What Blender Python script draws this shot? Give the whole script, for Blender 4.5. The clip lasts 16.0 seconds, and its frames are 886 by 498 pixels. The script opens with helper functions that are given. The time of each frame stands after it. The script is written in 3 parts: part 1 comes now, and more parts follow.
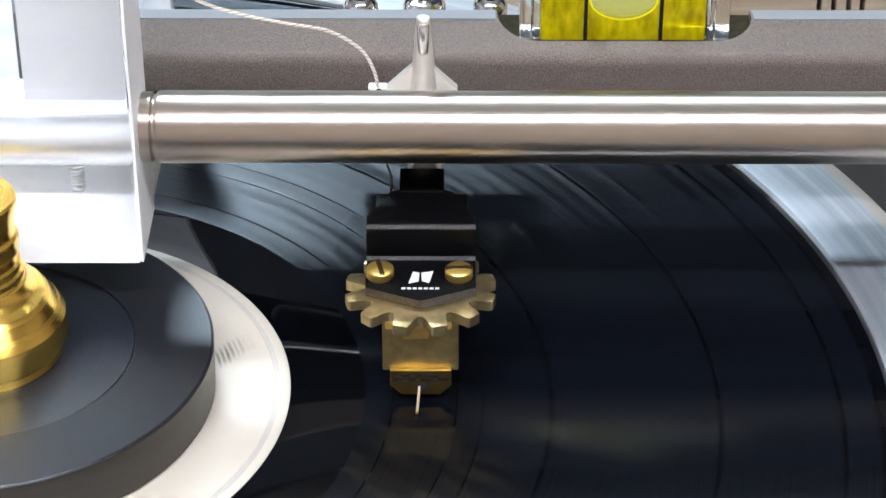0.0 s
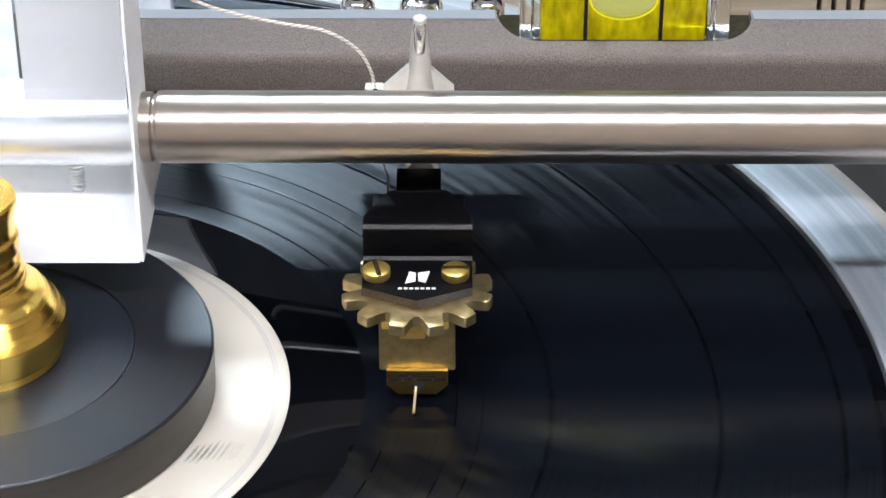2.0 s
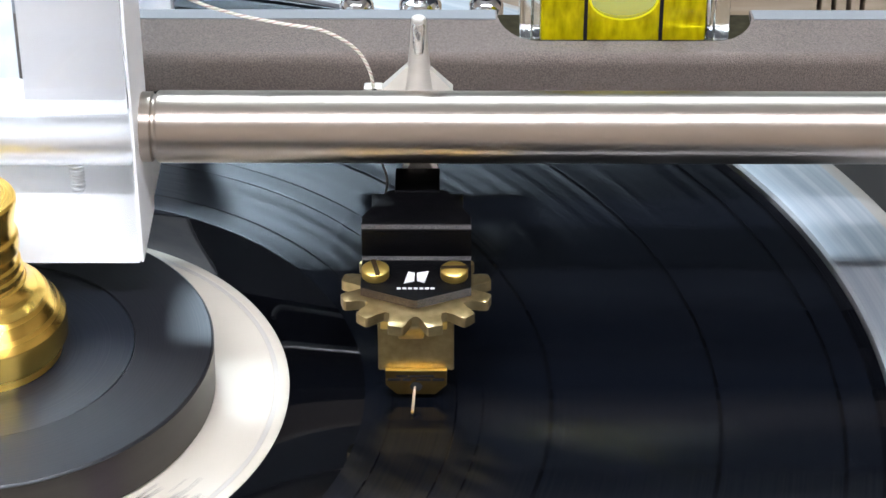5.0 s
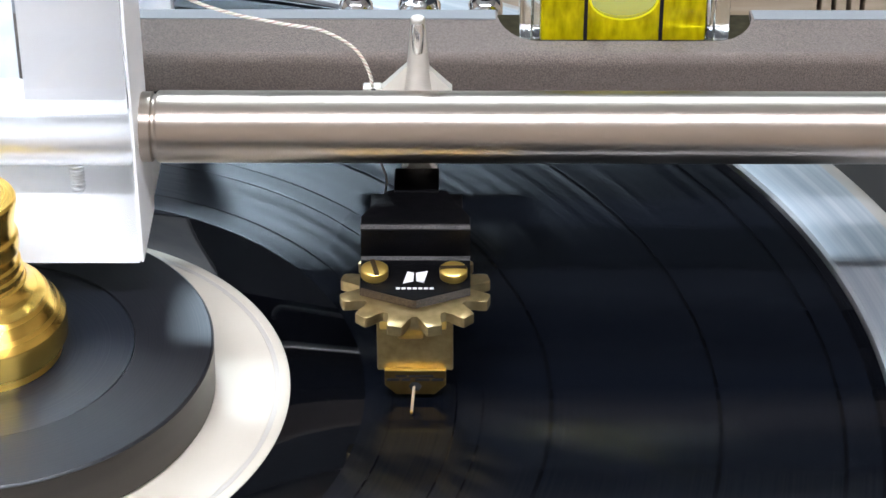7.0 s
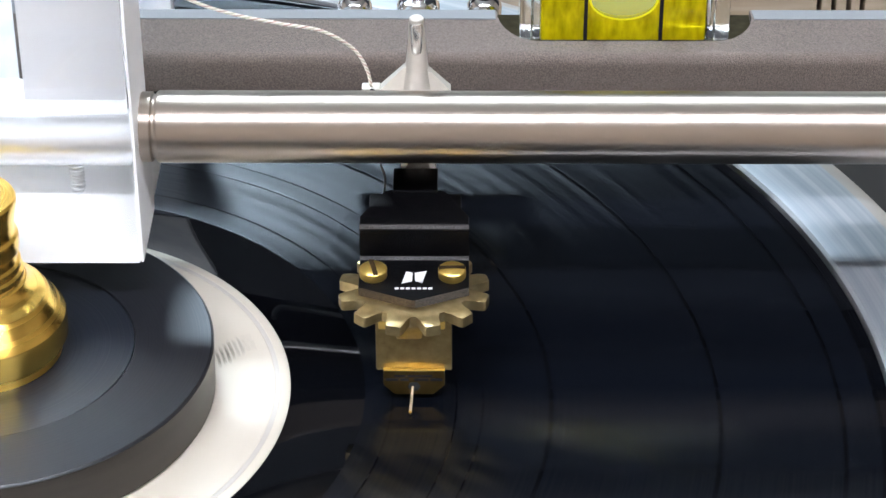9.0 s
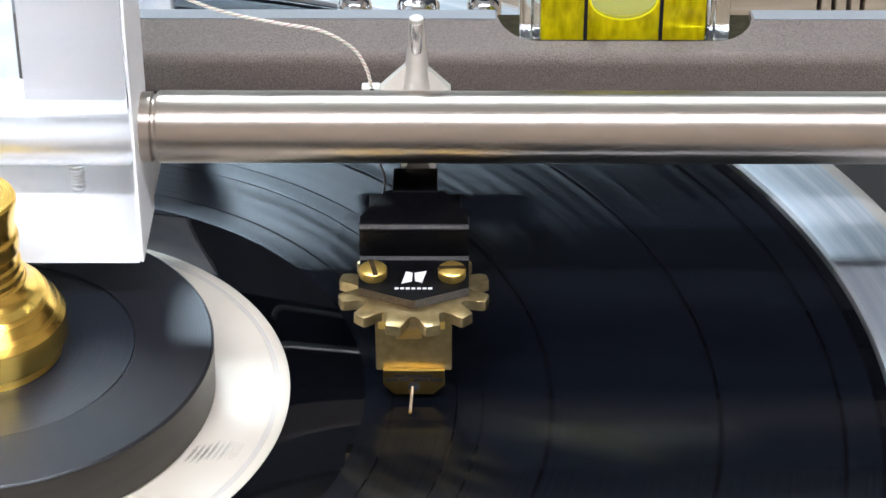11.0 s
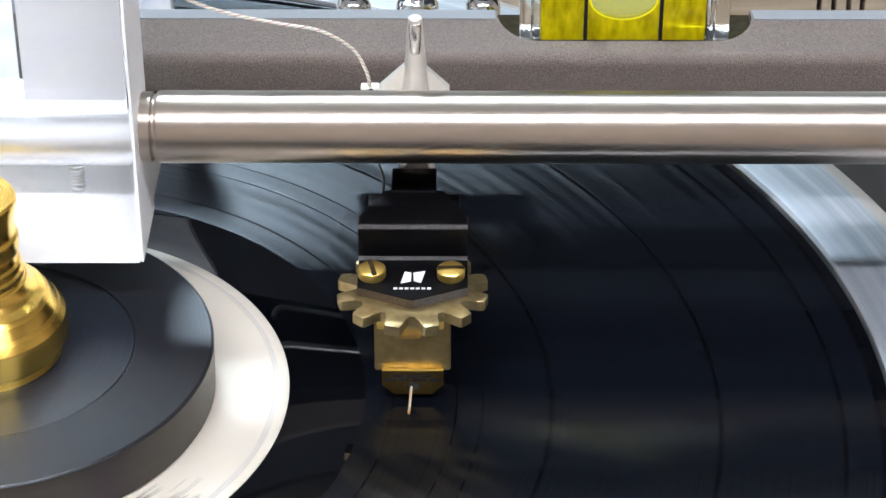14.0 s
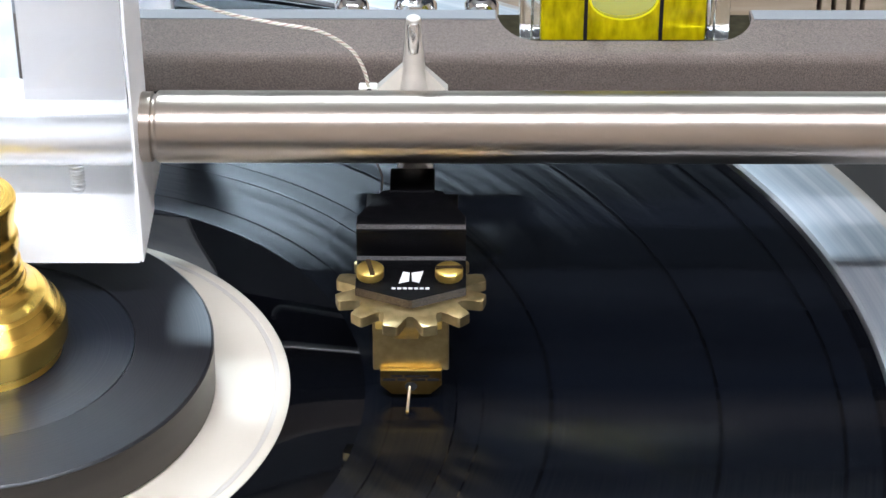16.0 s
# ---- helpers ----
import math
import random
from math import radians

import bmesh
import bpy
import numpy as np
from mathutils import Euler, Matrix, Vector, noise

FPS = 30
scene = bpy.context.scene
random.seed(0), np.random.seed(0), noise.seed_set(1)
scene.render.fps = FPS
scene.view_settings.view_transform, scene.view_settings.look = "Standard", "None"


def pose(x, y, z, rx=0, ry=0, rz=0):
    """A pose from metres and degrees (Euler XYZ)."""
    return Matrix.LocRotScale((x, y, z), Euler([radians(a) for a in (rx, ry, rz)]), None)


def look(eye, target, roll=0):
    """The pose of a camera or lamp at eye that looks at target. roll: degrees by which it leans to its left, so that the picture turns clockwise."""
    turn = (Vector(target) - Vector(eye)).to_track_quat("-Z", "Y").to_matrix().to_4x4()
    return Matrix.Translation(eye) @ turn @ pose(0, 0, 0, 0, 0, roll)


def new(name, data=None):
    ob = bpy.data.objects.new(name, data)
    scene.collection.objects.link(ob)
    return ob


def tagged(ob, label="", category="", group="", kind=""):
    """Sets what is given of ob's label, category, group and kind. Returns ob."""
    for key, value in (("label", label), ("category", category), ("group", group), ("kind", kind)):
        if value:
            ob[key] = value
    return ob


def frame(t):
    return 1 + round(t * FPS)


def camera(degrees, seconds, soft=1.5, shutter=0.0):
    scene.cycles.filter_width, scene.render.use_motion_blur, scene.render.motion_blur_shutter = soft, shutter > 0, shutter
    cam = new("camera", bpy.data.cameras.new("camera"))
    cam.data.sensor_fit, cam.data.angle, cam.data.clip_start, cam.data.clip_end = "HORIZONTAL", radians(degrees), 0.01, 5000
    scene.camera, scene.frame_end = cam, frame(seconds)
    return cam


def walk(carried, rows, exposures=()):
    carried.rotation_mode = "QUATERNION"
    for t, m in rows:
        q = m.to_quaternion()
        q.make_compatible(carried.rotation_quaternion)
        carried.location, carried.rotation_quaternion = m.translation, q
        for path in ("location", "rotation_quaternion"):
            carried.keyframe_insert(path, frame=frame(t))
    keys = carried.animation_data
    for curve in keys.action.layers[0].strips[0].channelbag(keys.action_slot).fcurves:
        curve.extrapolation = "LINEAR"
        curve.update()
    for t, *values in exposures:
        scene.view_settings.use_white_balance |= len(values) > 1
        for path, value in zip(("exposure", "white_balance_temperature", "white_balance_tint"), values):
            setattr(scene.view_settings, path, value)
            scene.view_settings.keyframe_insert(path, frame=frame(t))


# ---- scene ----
# ---- camera ----
EYE, PITCH, YAW, ROLL = (0.0780, -0.3278, 0.2426), 33.02, 0.365, -0.08
cam = camera(20.68, 16.0, soft=1.5, shutter=0.9)
CAM_POSE = pose(*EYE, 90 - PITCH, 0, YAW) @ pose(0, 0, 0, 0, 0, ROLL)
walk(cam, [(0.0, CAM_POSE), (16.0, CAM_POSE)], exposures=[(0.0, 0.0), (16.0, 0.0)])

# ---- world ----
world = bpy.data.worlds.new("world")
scene.world = world
world.use_nodes = True
wn = world.node_tree
sky = wn.nodes.new("ShaderNodeTexSky")
sky.sky_type, sky.sun_disc = "NISHITA", False
sky.sun_elevation, sky.sun_rotation = radians(38), radians(200)
wn.nodes["Background"].inputs["Strength"].default_value = 0.15
wn.links.new(sky.outputs["Color"], wn.nodes["Background"].inputs["Color"])

LAMP_POWER = 131.0
# Lamps in the added windows, each tuned for its own highlight.
WINDOW_POWER = 1.4
SLIT_WINDOW_POWER = 0.10
HIGH_WINDOW_POWER = 56.0


# ---- materials ----
def material(name, color, rough=0.5, metal=0.0, spec=0.5):
    m = bpy.data.materials.new(name)
    m.use_nodes = True
    b = m.node_tree.nodes["Principled BSDF"]
    b.inputs["Base Color"].default_value = (*color, 1)
    b.inputs["Roughness"].default_value = rough
    b.inputs["Metallic"].default_value = metal
    b.inputs["Specular IOR Level"].default_value = spec
    return m


def nodes_of(m):
    t = m.node_tree
    return t, t.nodes["Principled BSDF"]


def varied(m, scale, dark, light, socket="Base Color", stretch=(1, 1, 1), detail=4.0, coord="Object"):
    """Lets a noise run a socket between two values."""
    t, b = nodes_of(m)
    tc, mp = t.nodes.new("ShaderNodeTexCoord"), t.nodes.new("ShaderNodeMapping")
    mp.inputs["Scale"].default_value = stretch
    nz, rp = t.nodes.new("ShaderNodeTexNoise"), t.nodes.new("ShaderNodeValToRGB")
    nz.inputs["Scale"].default_value, nz.inputs["Detail"].default_value = scale, detail
    rp.color_ramp.elements[0].position, rp.color_ramp.elements[1].position = 0.3, 0.7
    as_color = (lambda v: (*v, 1)) if socket == "Base Color" else (lambda v: (v, v, v, 1))
    rp.color_ramp.elements[0].color, rp.color_ramp.elements[1].color = as_color(dark), as_color(light)
    t.links.new(tc.outputs[coord], mp.inputs["Vector"])
    t.links.new(mp.outputs["Vector"], nz.inputs["Vector"])
    t.links.new(nz.outputs["Fac"], rp.inputs["Fac"])
    t.links.new(rp.outputs["Color"], b.inputs[socket])
    return m


def bumped(m, scale, strength, distance, stretch=(1, 1, 1), detail=3.0):
    t, b = nodes_of(m)
    tc, mp = t.nodes.new("ShaderNodeTexCoord"), t.nodes.new("ShaderNodeMapping")
    mp.inputs["Scale"].default_value = stretch
    nz, bp = t.nodes.new("ShaderNodeTexNoise"), t.nodes.new("ShaderNodeBump")
    nz.inputs["Scale"].default_value, nz.inputs["Detail"].default_value = scale, detail
    bp.inputs["Strength"].default_value, bp.inputs["Distance"].default_value = strength, distance
    t.links.new(tc.outputs["Object"], mp.inputs["Vector"])
    t.links.new(mp.outputs["Vector"], nz.inputs["Vector"])
    t.links.new(nz.outputs["Fac"], bp.inputs["Height"])
    t.links.new(bp.outputs["Normal"], b.inputs["Normal"])
    return m


def radial(m, amount, axis="Z"):
    """Highlights that run across the turning marks."""
    t, b = nodes_of(m)
    tg = t.nodes.new("ShaderNodeTangent")
    tg.direction_type, tg.axis = "RADIAL", axis
    b.inputs["Anisotropic"].default_value, b.inputs["Anisotropic Rotation"].default_value = amount, 0.25
    t.links.new(tg.outputs["Tangent"], b.inputs["Tangent"])
    return m


def ringed(m, rings, dark, light, socket, contrast=(0.35, 0.65), bump=0.0, seed=0.0):
    """A noise of the radius alone: turned or grooved rings."""
    t, b = nodes_of(m)
    tc, sx = t.nodes.new("ShaderNodeTexCoord"), t.nodes.new("ShaderNodeSeparateXYZ")
    cx, ln = t.nodes.new("ShaderNodeCombineXYZ"), t.nodes.new("ShaderNodeVectorMath")
    ln.operation = "LENGTH"
    t.links.new(tc.outputs["Object"], sx.inputs["Vector"])
    t.links.new(sx.outputs["X"], cx.inputs["X"])
    t.links.new(sx.outputs["Y"], cx.inputs["Y"])
    t.links.new(cx.outputs["Vector"], ln.inputs[0])
    nz, rp = t.nodes.new("ShaderNodeTexNoise"), t.nodes.new("ShaderNodeValToRGB")
    nz.noise_dimensions = "1D"
    nz.inputs["Scale"].default_value, nz.inputs["Detail"].default_value = rings, 6.0
    ad = t.nodes.new("ShaderNodeMath")
    ad.inputs[1].default_value = seed
    t.links.new(ln.outputs["Value"], ad.inputs[0])
    t.links.new(ad.outputs["Value"], nz.inputs["W"])
    rp.color_ramp.elements[0].position, rp.color_ramp.elements[1].position = contrast
    as_color = (lambda v: (*v, 1)) if socket == "Base Color" else (lambda v: (v, v, v, 1))
    rp.color_ramp.elements[0].color, rp.color_ramp.elements[1].color = as_color(dark), as_color(light)
    t.links.new(nz.outputs["Fac"], rp.inputs["Fac"])
    t.links.new(rp.outputs["Color"], b.inputs[socket])
    if bump:
        bp = t.nodes.new("ShaderNodeBump")
        bp.inputs["Strength"].default_value, bp.inputs["Distance"].default_value = bump, 0.0001
        t.links.new(nz.outputs["Fac"], bp.inputs["Height"])
        t.links.new(bp.outputs["Normal"], b.inputs["Normal"])
    return m


def glass(name, color, rough=0.0, ior=1.49):
    m = material(name, color, rough)
    b = nodes_of(m)[1]
    b.inputs["Transmission Weight"].default_value = 1.0
    b.inputs["IOR"].default_value = ior
    return m


def glowing(name, color, strength):
    m = material(name, color, 0.6)
    b = nodes_of(m)[1]
    b.inputs["Emission Color"].default_value = (*color, 1)
    b.inputs["Emission Strength"].default_value = strength
    return m


def turned(name, color, ior, rough, aniso, rings, spread, uneven=1.0):
    """A dark body under a clear gloss that the turning marks stretch across themselves."""
    m = material(name, color, 0.6, 0.0, 0.0)
    t, b = nodes_of(m)
    n = t.nodes
    out = n["Material Output"]
    gl, mix, fr = n.new("ShaderNodeBsdfAnisotropic"), n.new("ShaderNodeMixShader"), n.new("ShaderNodeFresnel")
    tg, tc, sx, cx, ln = (n.new(k) for k in ("ShaderNodeTangent", "ShaderNodeTexCoord", "ShaderNodeSeparateXYZ", "ShaderNodeCombineXYZ", "ShaderNodeVectorMath"))
    nz, mr = n.new("ShaderNodeTexNoise"), n.new("ShaderNodeMapRange")
    gl.distribution = "BECKMANN"
    gl.inputs["Color"].default_value = (0.84, 0.93, 1.0, 1)
    gl.inputs["Anisotropy"].default_value = aniso
    fr.inputs["IOR"].default_value = ior
    tg.direction_type, tg.axis = "RADIAL", "Z"
    ln.operation = "LENGTH"
    nz.noise_dimensions = "1D"
    nz.inputs["Scale"].default_value, nz.inputs["Detail"].default_value = rings, 5.0
    mr.inputs["From Min"].default_value, mr.inputs["From Max"].default_value = 0.3, 0.7
    mr.inputs["To Min"].default_value, mr.inputs["To Max"].default_value = rough - spread, rough + spread
    # uneven gloss: fine rings, and faint long smears along them
    n2, m2 = n.new("ShaderNodeTexNoise"), n.new("ShaderNodeMix")
    n3, ad = n.new("ShaderNodeTexNoise"), n.new("ShaderNodeMath")
    n2.noise_dimensions = "1D"
    n2.inputs["Scale"].default_value, n2.inputs["Detail"].default_value = rings * 5, 3.0
    n3.inputs["Scale"].default_value, n3.inputs["Detail"].default_value = 70.0, 4.0
    ad.operation = "MULTIPLY_ADD"
    ad.inputs[1].default_value = 0.6
    m2.data_type = "RGBA"
    m2.inputs["A"].default_value, m2.inputs["B"].default_value = (0.92 - 0.34 * uneven, 0.97 - 0.31 * uneven, 1.0 - 0.26 * uneven, 1), (0.92, 0.97, 1.0, 1)
    for a, i, c, j in ((ln, "Value", n2, "W"), (tc, "Object", n3, "Vector"), (n3, "Fac", ad, 0), (n2, "Fac", ad, 2)):
        t.links.new(a.outputs[i], c.inputs[j])
    span = n.new("ShaderNodeMapRange")
    span.inputs["From Min"].default_value, span.inputs["From Max"].default_value = 0.5, 1.1
    t.links.new(ad.outputs["Value"], span.inputs["Value"])
    t.links.new(span.outputs["Result"], m2.inputs["Factor"])
    t.links.new(m2.outputs["Result"], gl.inputs["Color"])
    for a, i, c, j in ((tc, "Object", sx, "Vector"), (sx, "X", cx, "X"), (sx, "Y", cx, "Y"), (cx, "Vector", ln, 0), (ln, "Value", nz, "W"), (nz, "Fac", mr, "Value"), (mr, "Result", gl, "Roughness"), (tg, "Tangent", gl, "Tangent"), (fr, "Fac", mix, 0), (b, "BSDF", mix, 1), (gl, "BSDF", mix, 2), (mix, "Shader", out, "Surface")):
        t.links.new(a.outputs[i], c.inputs[j])
    return m


GROOVE = turned("grooved_vinyl", (0.0026, 0.0033, 0.0053), 1.48, 0.203, 0.66, 350, 0.012, 1.0)
GAP = ringed(material("track_gap_vinyl", (0.0016, 0.0018, 0.0024), 0.05, 0.0, 0.18), 900, 0.03, 0.07, "Roughness")
LAND = material("smooth_vinyl", (0.0016, 0.0018, 0.0026), 0.035)
PAPER = varied(material("label_paper", (0.62, 0.57, 0.49), 0.22), 60, (0.53, 0.485, 0.405), (0.59, 0.545, 0.465))
RING_SHADE = material("label_ring_shadow", (0.43, 0.40, 0.36), 0.5)
PURPLE = varied(material("purple_print", (0.26, 0.18, 0.31), 0.45), 500, (0.17, 0.115, 0.22), (0.42, 0.33, 0.45))
INK = material("black_ink", (0.012, 0.011, 0.012), 0.8, 0.0, 0.1)
GREY_INK = material("grey_ink", (0.16, 0.15, 0.15), 0.45)
RED_INK = material("red_brown_ink", (0.30, 0.11, 0.08), 0.45)
PUCK = turned("black_anodised_puck", (0.010, 0.010, 0.013), 1.66, 0.52, 0.45, 900, 0.03, 0.6)
PUCK_CENTRE = turned("smooth_puck_centre", (0.011, 0.013, 0.019), 1.80, 0.42, 0.50, 700, 0.03, 0.6)
PUCK_SIDE = varied(material("satin_puck_side", (0.036, 0.031, 0.027), 0.34, 0.4), 60, (0.030, 0.026, 0.023), (0.042, 0.036, 0.031), stretch=(1, 1, 6))
GOLD = ringed(radial(material("turned_brass", (0.97, 0.63, 0.14), 0.25, 1.0), 0.7), 1200, 0.20, 0.30, "Roughness")
GOLD_OLD = bumped(varied(material("matt_gold", (0.60, 0.47, 0.24), 0.36, 1.0), 500, (0.46, 0.35, 0.17), (0.66, 0.52, 0.27)), 2500, 0.12, 0.0002)
GOLD_SCREW = varied(material("polished_brass", (0.97, 0.70, 0.20), 0.4, 1.0), 900, 0.36, 0.48, "Roughness")
STEEL = radial(bumped(material("brushed_steel_tube", (0.54, 0.47, 0.405), 0.37, 1.0), 40, 0.05, 0.0001, (0.5, 60, 60)), 0.8, "X")
CHROME = material("chrome", (0.80, 0.80, 0.80), 0.08, 1.0)
ALU = ringed(radial(material("turned_aluminium", (0.38, 0.41, 0.45), 0.4, 0.6), 0.6), 1400, 0.31, 0.41, "Roughness")
ringed(ALU, 420, (0.27, 0.31, 0.36), (0.47, 0.49, 0.51), "Base Color", (0.3, 0.7), seed=3.0)
TIP = material("satin_chrome", (0.85, 0.84, 0.82), 0.22, 0.9)
CORE = material("bright_shaft", (0.86, 0.87, 0.88), 0.28, 0.8)
# Paler bluish grey: sky sheen on the beam's chamfer, put into the colour.
EDGE_SHEEN = bumped(material("edge_sheen", (0.20, 0.21, 0.225), 0.65, 0.1, 0.2), 2600, 0.3, 0.0002)
# Darker copy of the matt gold: the body's shade is in its colour.
GOLD_SHADED = bumped(varied(material("shaded_matt_gold", (0.36, 0.26, 0.12), 0.45, 1.0), 600, (0.27, 0.19, 0.08), (0.42, 0.31, 0.14)), 2500, 0.12, 0.0002)
# Near-black olive: the pocket's shade, put into the colour.
POCKET_SHADE = varied(material("shaded_pocket", (0.025, 0.022, 0.014), 0.8, 0.0, 0.0), 600, (0.018, 0.016, 0.010), (0.032, 0.028, 0.018))
VIAL_END = glass("hazy_vial_end", (0.97, 0.97, 0.92), 0.12)
# The beige light on the ring's bevel is put into this colour.
ALU_WARM = varied(material("warm_satin_aluminium", (0.50, 0.47, 0.44), 0.4, 0.7), 80, 0.35, 0.45, "Roughness")
SATIN = varied(material("satin_white_metal", (0.56, 0.53, 0.48), 0.42, 0.4), 200, (0.50, 0.475, 0.43), (0.59, 0.56, 0.51))
BLAST = bumped(varied(material("bead_blasted_grey", (0.185, 0.160, 0.148), 0.6, 0.15, 0.3), 3500, (0.080, 0.064, 0.056), (0.185, 0.148, 0.128), detail=6.0), 4200, 0.8, 0.0003)
BLACK = bumped(varied(material("black_anodised", (0.0018, 0.0018, 0.0024), 0.5, 0.0, 0.1), 700, 0.42, 0.56, "Roughness"), 3500, 0.35, 0.0002)
# Speckled grey that puts the headshell's edge glints into colour.
EDGE_GLINT = bumped(varied(material("speckled_glint", (0.03, 0.028, 0.03), 0.55), 5500, (0.002, 0.002, 0.003), (0.075, 0.070, 0.070), detail=6.0), 4000, 0.6, 0.0003)
# Brown stands for gold light reflected by the black plate's front face.
LIT_EDGE = bumped(varied(material("lit_brown_edge", (0.07, 0.052, 0.04), 0.4, 0.6), 3000, (0.045, 0.034, 0.028), (0.085, 0.066, 0.050)), 3500, 0.4, 0.0002)
WHITE_PRINT = material("white_print", (0.82, 0.82, 0.82), 0.5)
# Black that stands in for the shade inside holes and slots.
HOLE_SHADE = material("hole_shade", (0.004, 0.004, 0.004), 0.8)
ACRYLIC = glass("clear_acrylic", (0.98, 0.99, 0.99))
FROST = varied(material("frosted_acrylic", (0.55, 0.55, 0.56), 0.55), 30, (0.52, 0.52, 0.53), (0.58, 0.58, 0.59))
PALE_BLUISH = varied(material("pale_bluish", (0.70, 0.75, 0.80), 0.3), 150, (0.52, 0.60, 0.68), (0.85, 0.88, 0.90))
# White stands in for the strong glare in the clear acrylic.
GLARE_WHITE = varied(material("white_glare_acrylic", (0.93, 0.94, 0.95), 0.5), 400, (0.90, 0.92, 0.94), (0.95, 0.96, 0.96), stretch=(1, 1, 8))
VIAL_GLASS = glass("vial_acrylic", (0.97, 0.98, 0.95))
LIQUID = varied(glass("yellow_liquid", (0.72, 0.62, 0.01), 0.03, 1.3), 300, (0.30, 0.24, 0.002), (0.58, 0.50, 0.008), stretch=(2.2, 1, 0.8))
nodes_of(LIQUID)[1].inputs["Transmission Weight"].default_value = 0.45
PLATTER = varied(material("black_platter", (0.015, 0.015, 0.016), 0.35), 40, 0.3, 0.45, "Roughness")
PLINTH = varied(material("black_plinth", (0.008, 0.008, 0.008), 0.5, 0.0, 0.3), 30, 0.45, 0.6, "Roughness")
WOOD = bumped(varied(material("brown_wood", (0.26, 0.19, 0.13), 0.5), 25, (0.20, 0.14, 0.09), (0.33, 0.25, 0.18), stretch=(1, 1, 14)), 200, 0.2, 0.0005)
BEIGE_WOOD = bumped(varied(material("beige_veneer", (0.33, 0.27, 0.19), 0.5), 40, (0.28, 0.22, 0.15), (0.38, 0.31, 0.23), stretch=(1, 1, 10)), 300, 0.15, 0.0004)
PAINT = varied(material("beige_wall_paint", (0.46, 0.39, 0.33), 0.7), 3, (0.44, 0.37, 0.31), (0.48, 0.41, 0.35))
# Near-black, chosen to keep the record's reflections dark.
DARK_WALL = varied(material("dark_reflected_wall", (0.011, 0.0145, 0.025), 0.7), 3, (0.010, 0.013, 0.023), (0.012, 0.016, 0.027))
CEILING = varied(material("white_ceiling_paint", (0.55, 0.54, 0.53), 0.8), 3, (0.53, 0.52, 0.51), (0.57, 0.56, 0.55))
FLOORING = varied(material("grey_carpet", (0.16, 0.14, 0.13), 0.9), 90, (0.13, 0.115, 0.105), (0.19, 0.17, 0.155))
FRAME_WHITE = material("white_window_frame", (0.75, 0.75, 0.74), 0.4)
LAMP_GLOW = glowing("lamp_diffuser", (0.88, 0.905, 1.0), LAMP_POWER)
LAMP_COOL = glowing("cool_lamp_diffuser", (0.80, 0.93, 1.0), LAMP_POWER * 0.095)
WIRE_A = material("white_wire", (0.70, 0.66, 0.60), 0.4)
LEAD = material("grey_lead", (0.20, 0.19, 0.19), 0.3)
CANTILEVER = material("boron_rod", (0.62, 0.50, 0.33), 0.3, 0.7)
WIRE_B = material("red_wire", (0.45, 0.31, 0.26), 0.4)
WIRE_C = material("green_wire", (0.46, 0.44, 0.34), 0.4)
RIM = glass("yellow_meniscus", (0.86, 0.80, 0.03), 0.05, 1.3)
nodes_of(RIM)[1].inputs["Transmission Weight"].default_value = 0.4
BUBBLE = glass("air_bubble", (0.36, 0.38, 0.31), 0.03, 1.6)
nodes_of(BUBBLE)[1].inputs["Transmission Weight"].default_value = 0.6
GOLD_PLATE = varied(material("dark_gold", (0.30, 0.18, 0.05), 0.28, 1.0), 300, (0.22, 0.13, 0.035), (0.36, 0.23, 0.07))
SLOT_SHADE = material("slot_shade", (0.05, 0.03, 0.01), 0.5, 0.4)


# ---- mesh makers ----
def finish(bm, smooth_angle=None):
    bmesh.ops.recalc_face_normals(bm, faces=bm.faces)
    if smooth_angle is not None:
        for f in bm.faces:
            f.smooth = True
        for e in bm.edges:
            if len(e.link_faces) == 2 and e.calc_face_angle(0.0) > radians(smooth_angle):
                e.smooth = False
    return bm


def part(name, bm, mat, parent=None, label="", at=None, smooth=35):
    finish(bm, smooth)
    me = bpy.data.meshes.new(name)
    bm.to_mesh(me)
    bm.free()
    me.materials.append(mat)
    ob = new(name, me)
    if parent is not None:
        ob.parent = parent
    if at is not None:
        ob.matrix_basis = at
    if label:
        ob["label"] = label
    return ob


def box(x0, x1, y0, y1, z0, z1, bevel=0.0, segs=2):
    bm = bmesh.new()
    bmesh.ops.create_cube(bm, size=1, matrix=Matrix.Translation(((x0 + x1) / 2, (y0 + y1) / 2, (z0 + z1) / 2)) @ Matrix.Diagonal((x1 - x0, y1 - y0, z1 - z0, 1)))
    if bevel:
        bmesh.ops.bevel(bm, geom=bm.edges[:], offset=bevel, segments=segs, profile=0.5, affect="EDGES")
    return bm


def prism(outline, z0, z1, bevel=0.0):
    """An outline in x, y drawn up from z0 to z1."""
    bm = bmesh.new()
    low = [bm.verts.new((x, y, z0)) for x, y in outline]
    top = [bm.verts.new((x, y, z1)) for x, y in outline]
    n = len(outline)
    bm.faces.new(low[::-1])
    cap = bm.faces.new(top)
    for i in range(n):
        bm.faces.new((low[i], low[(i + 1) % n], top[(i + 1) % n], top[i]))
    if bevel:
        bmesh.ops.bevel(bm, geom=list(cap.edges), offset=bevel, segments=2, profile=0.5, affect="EDGES")
    return bm


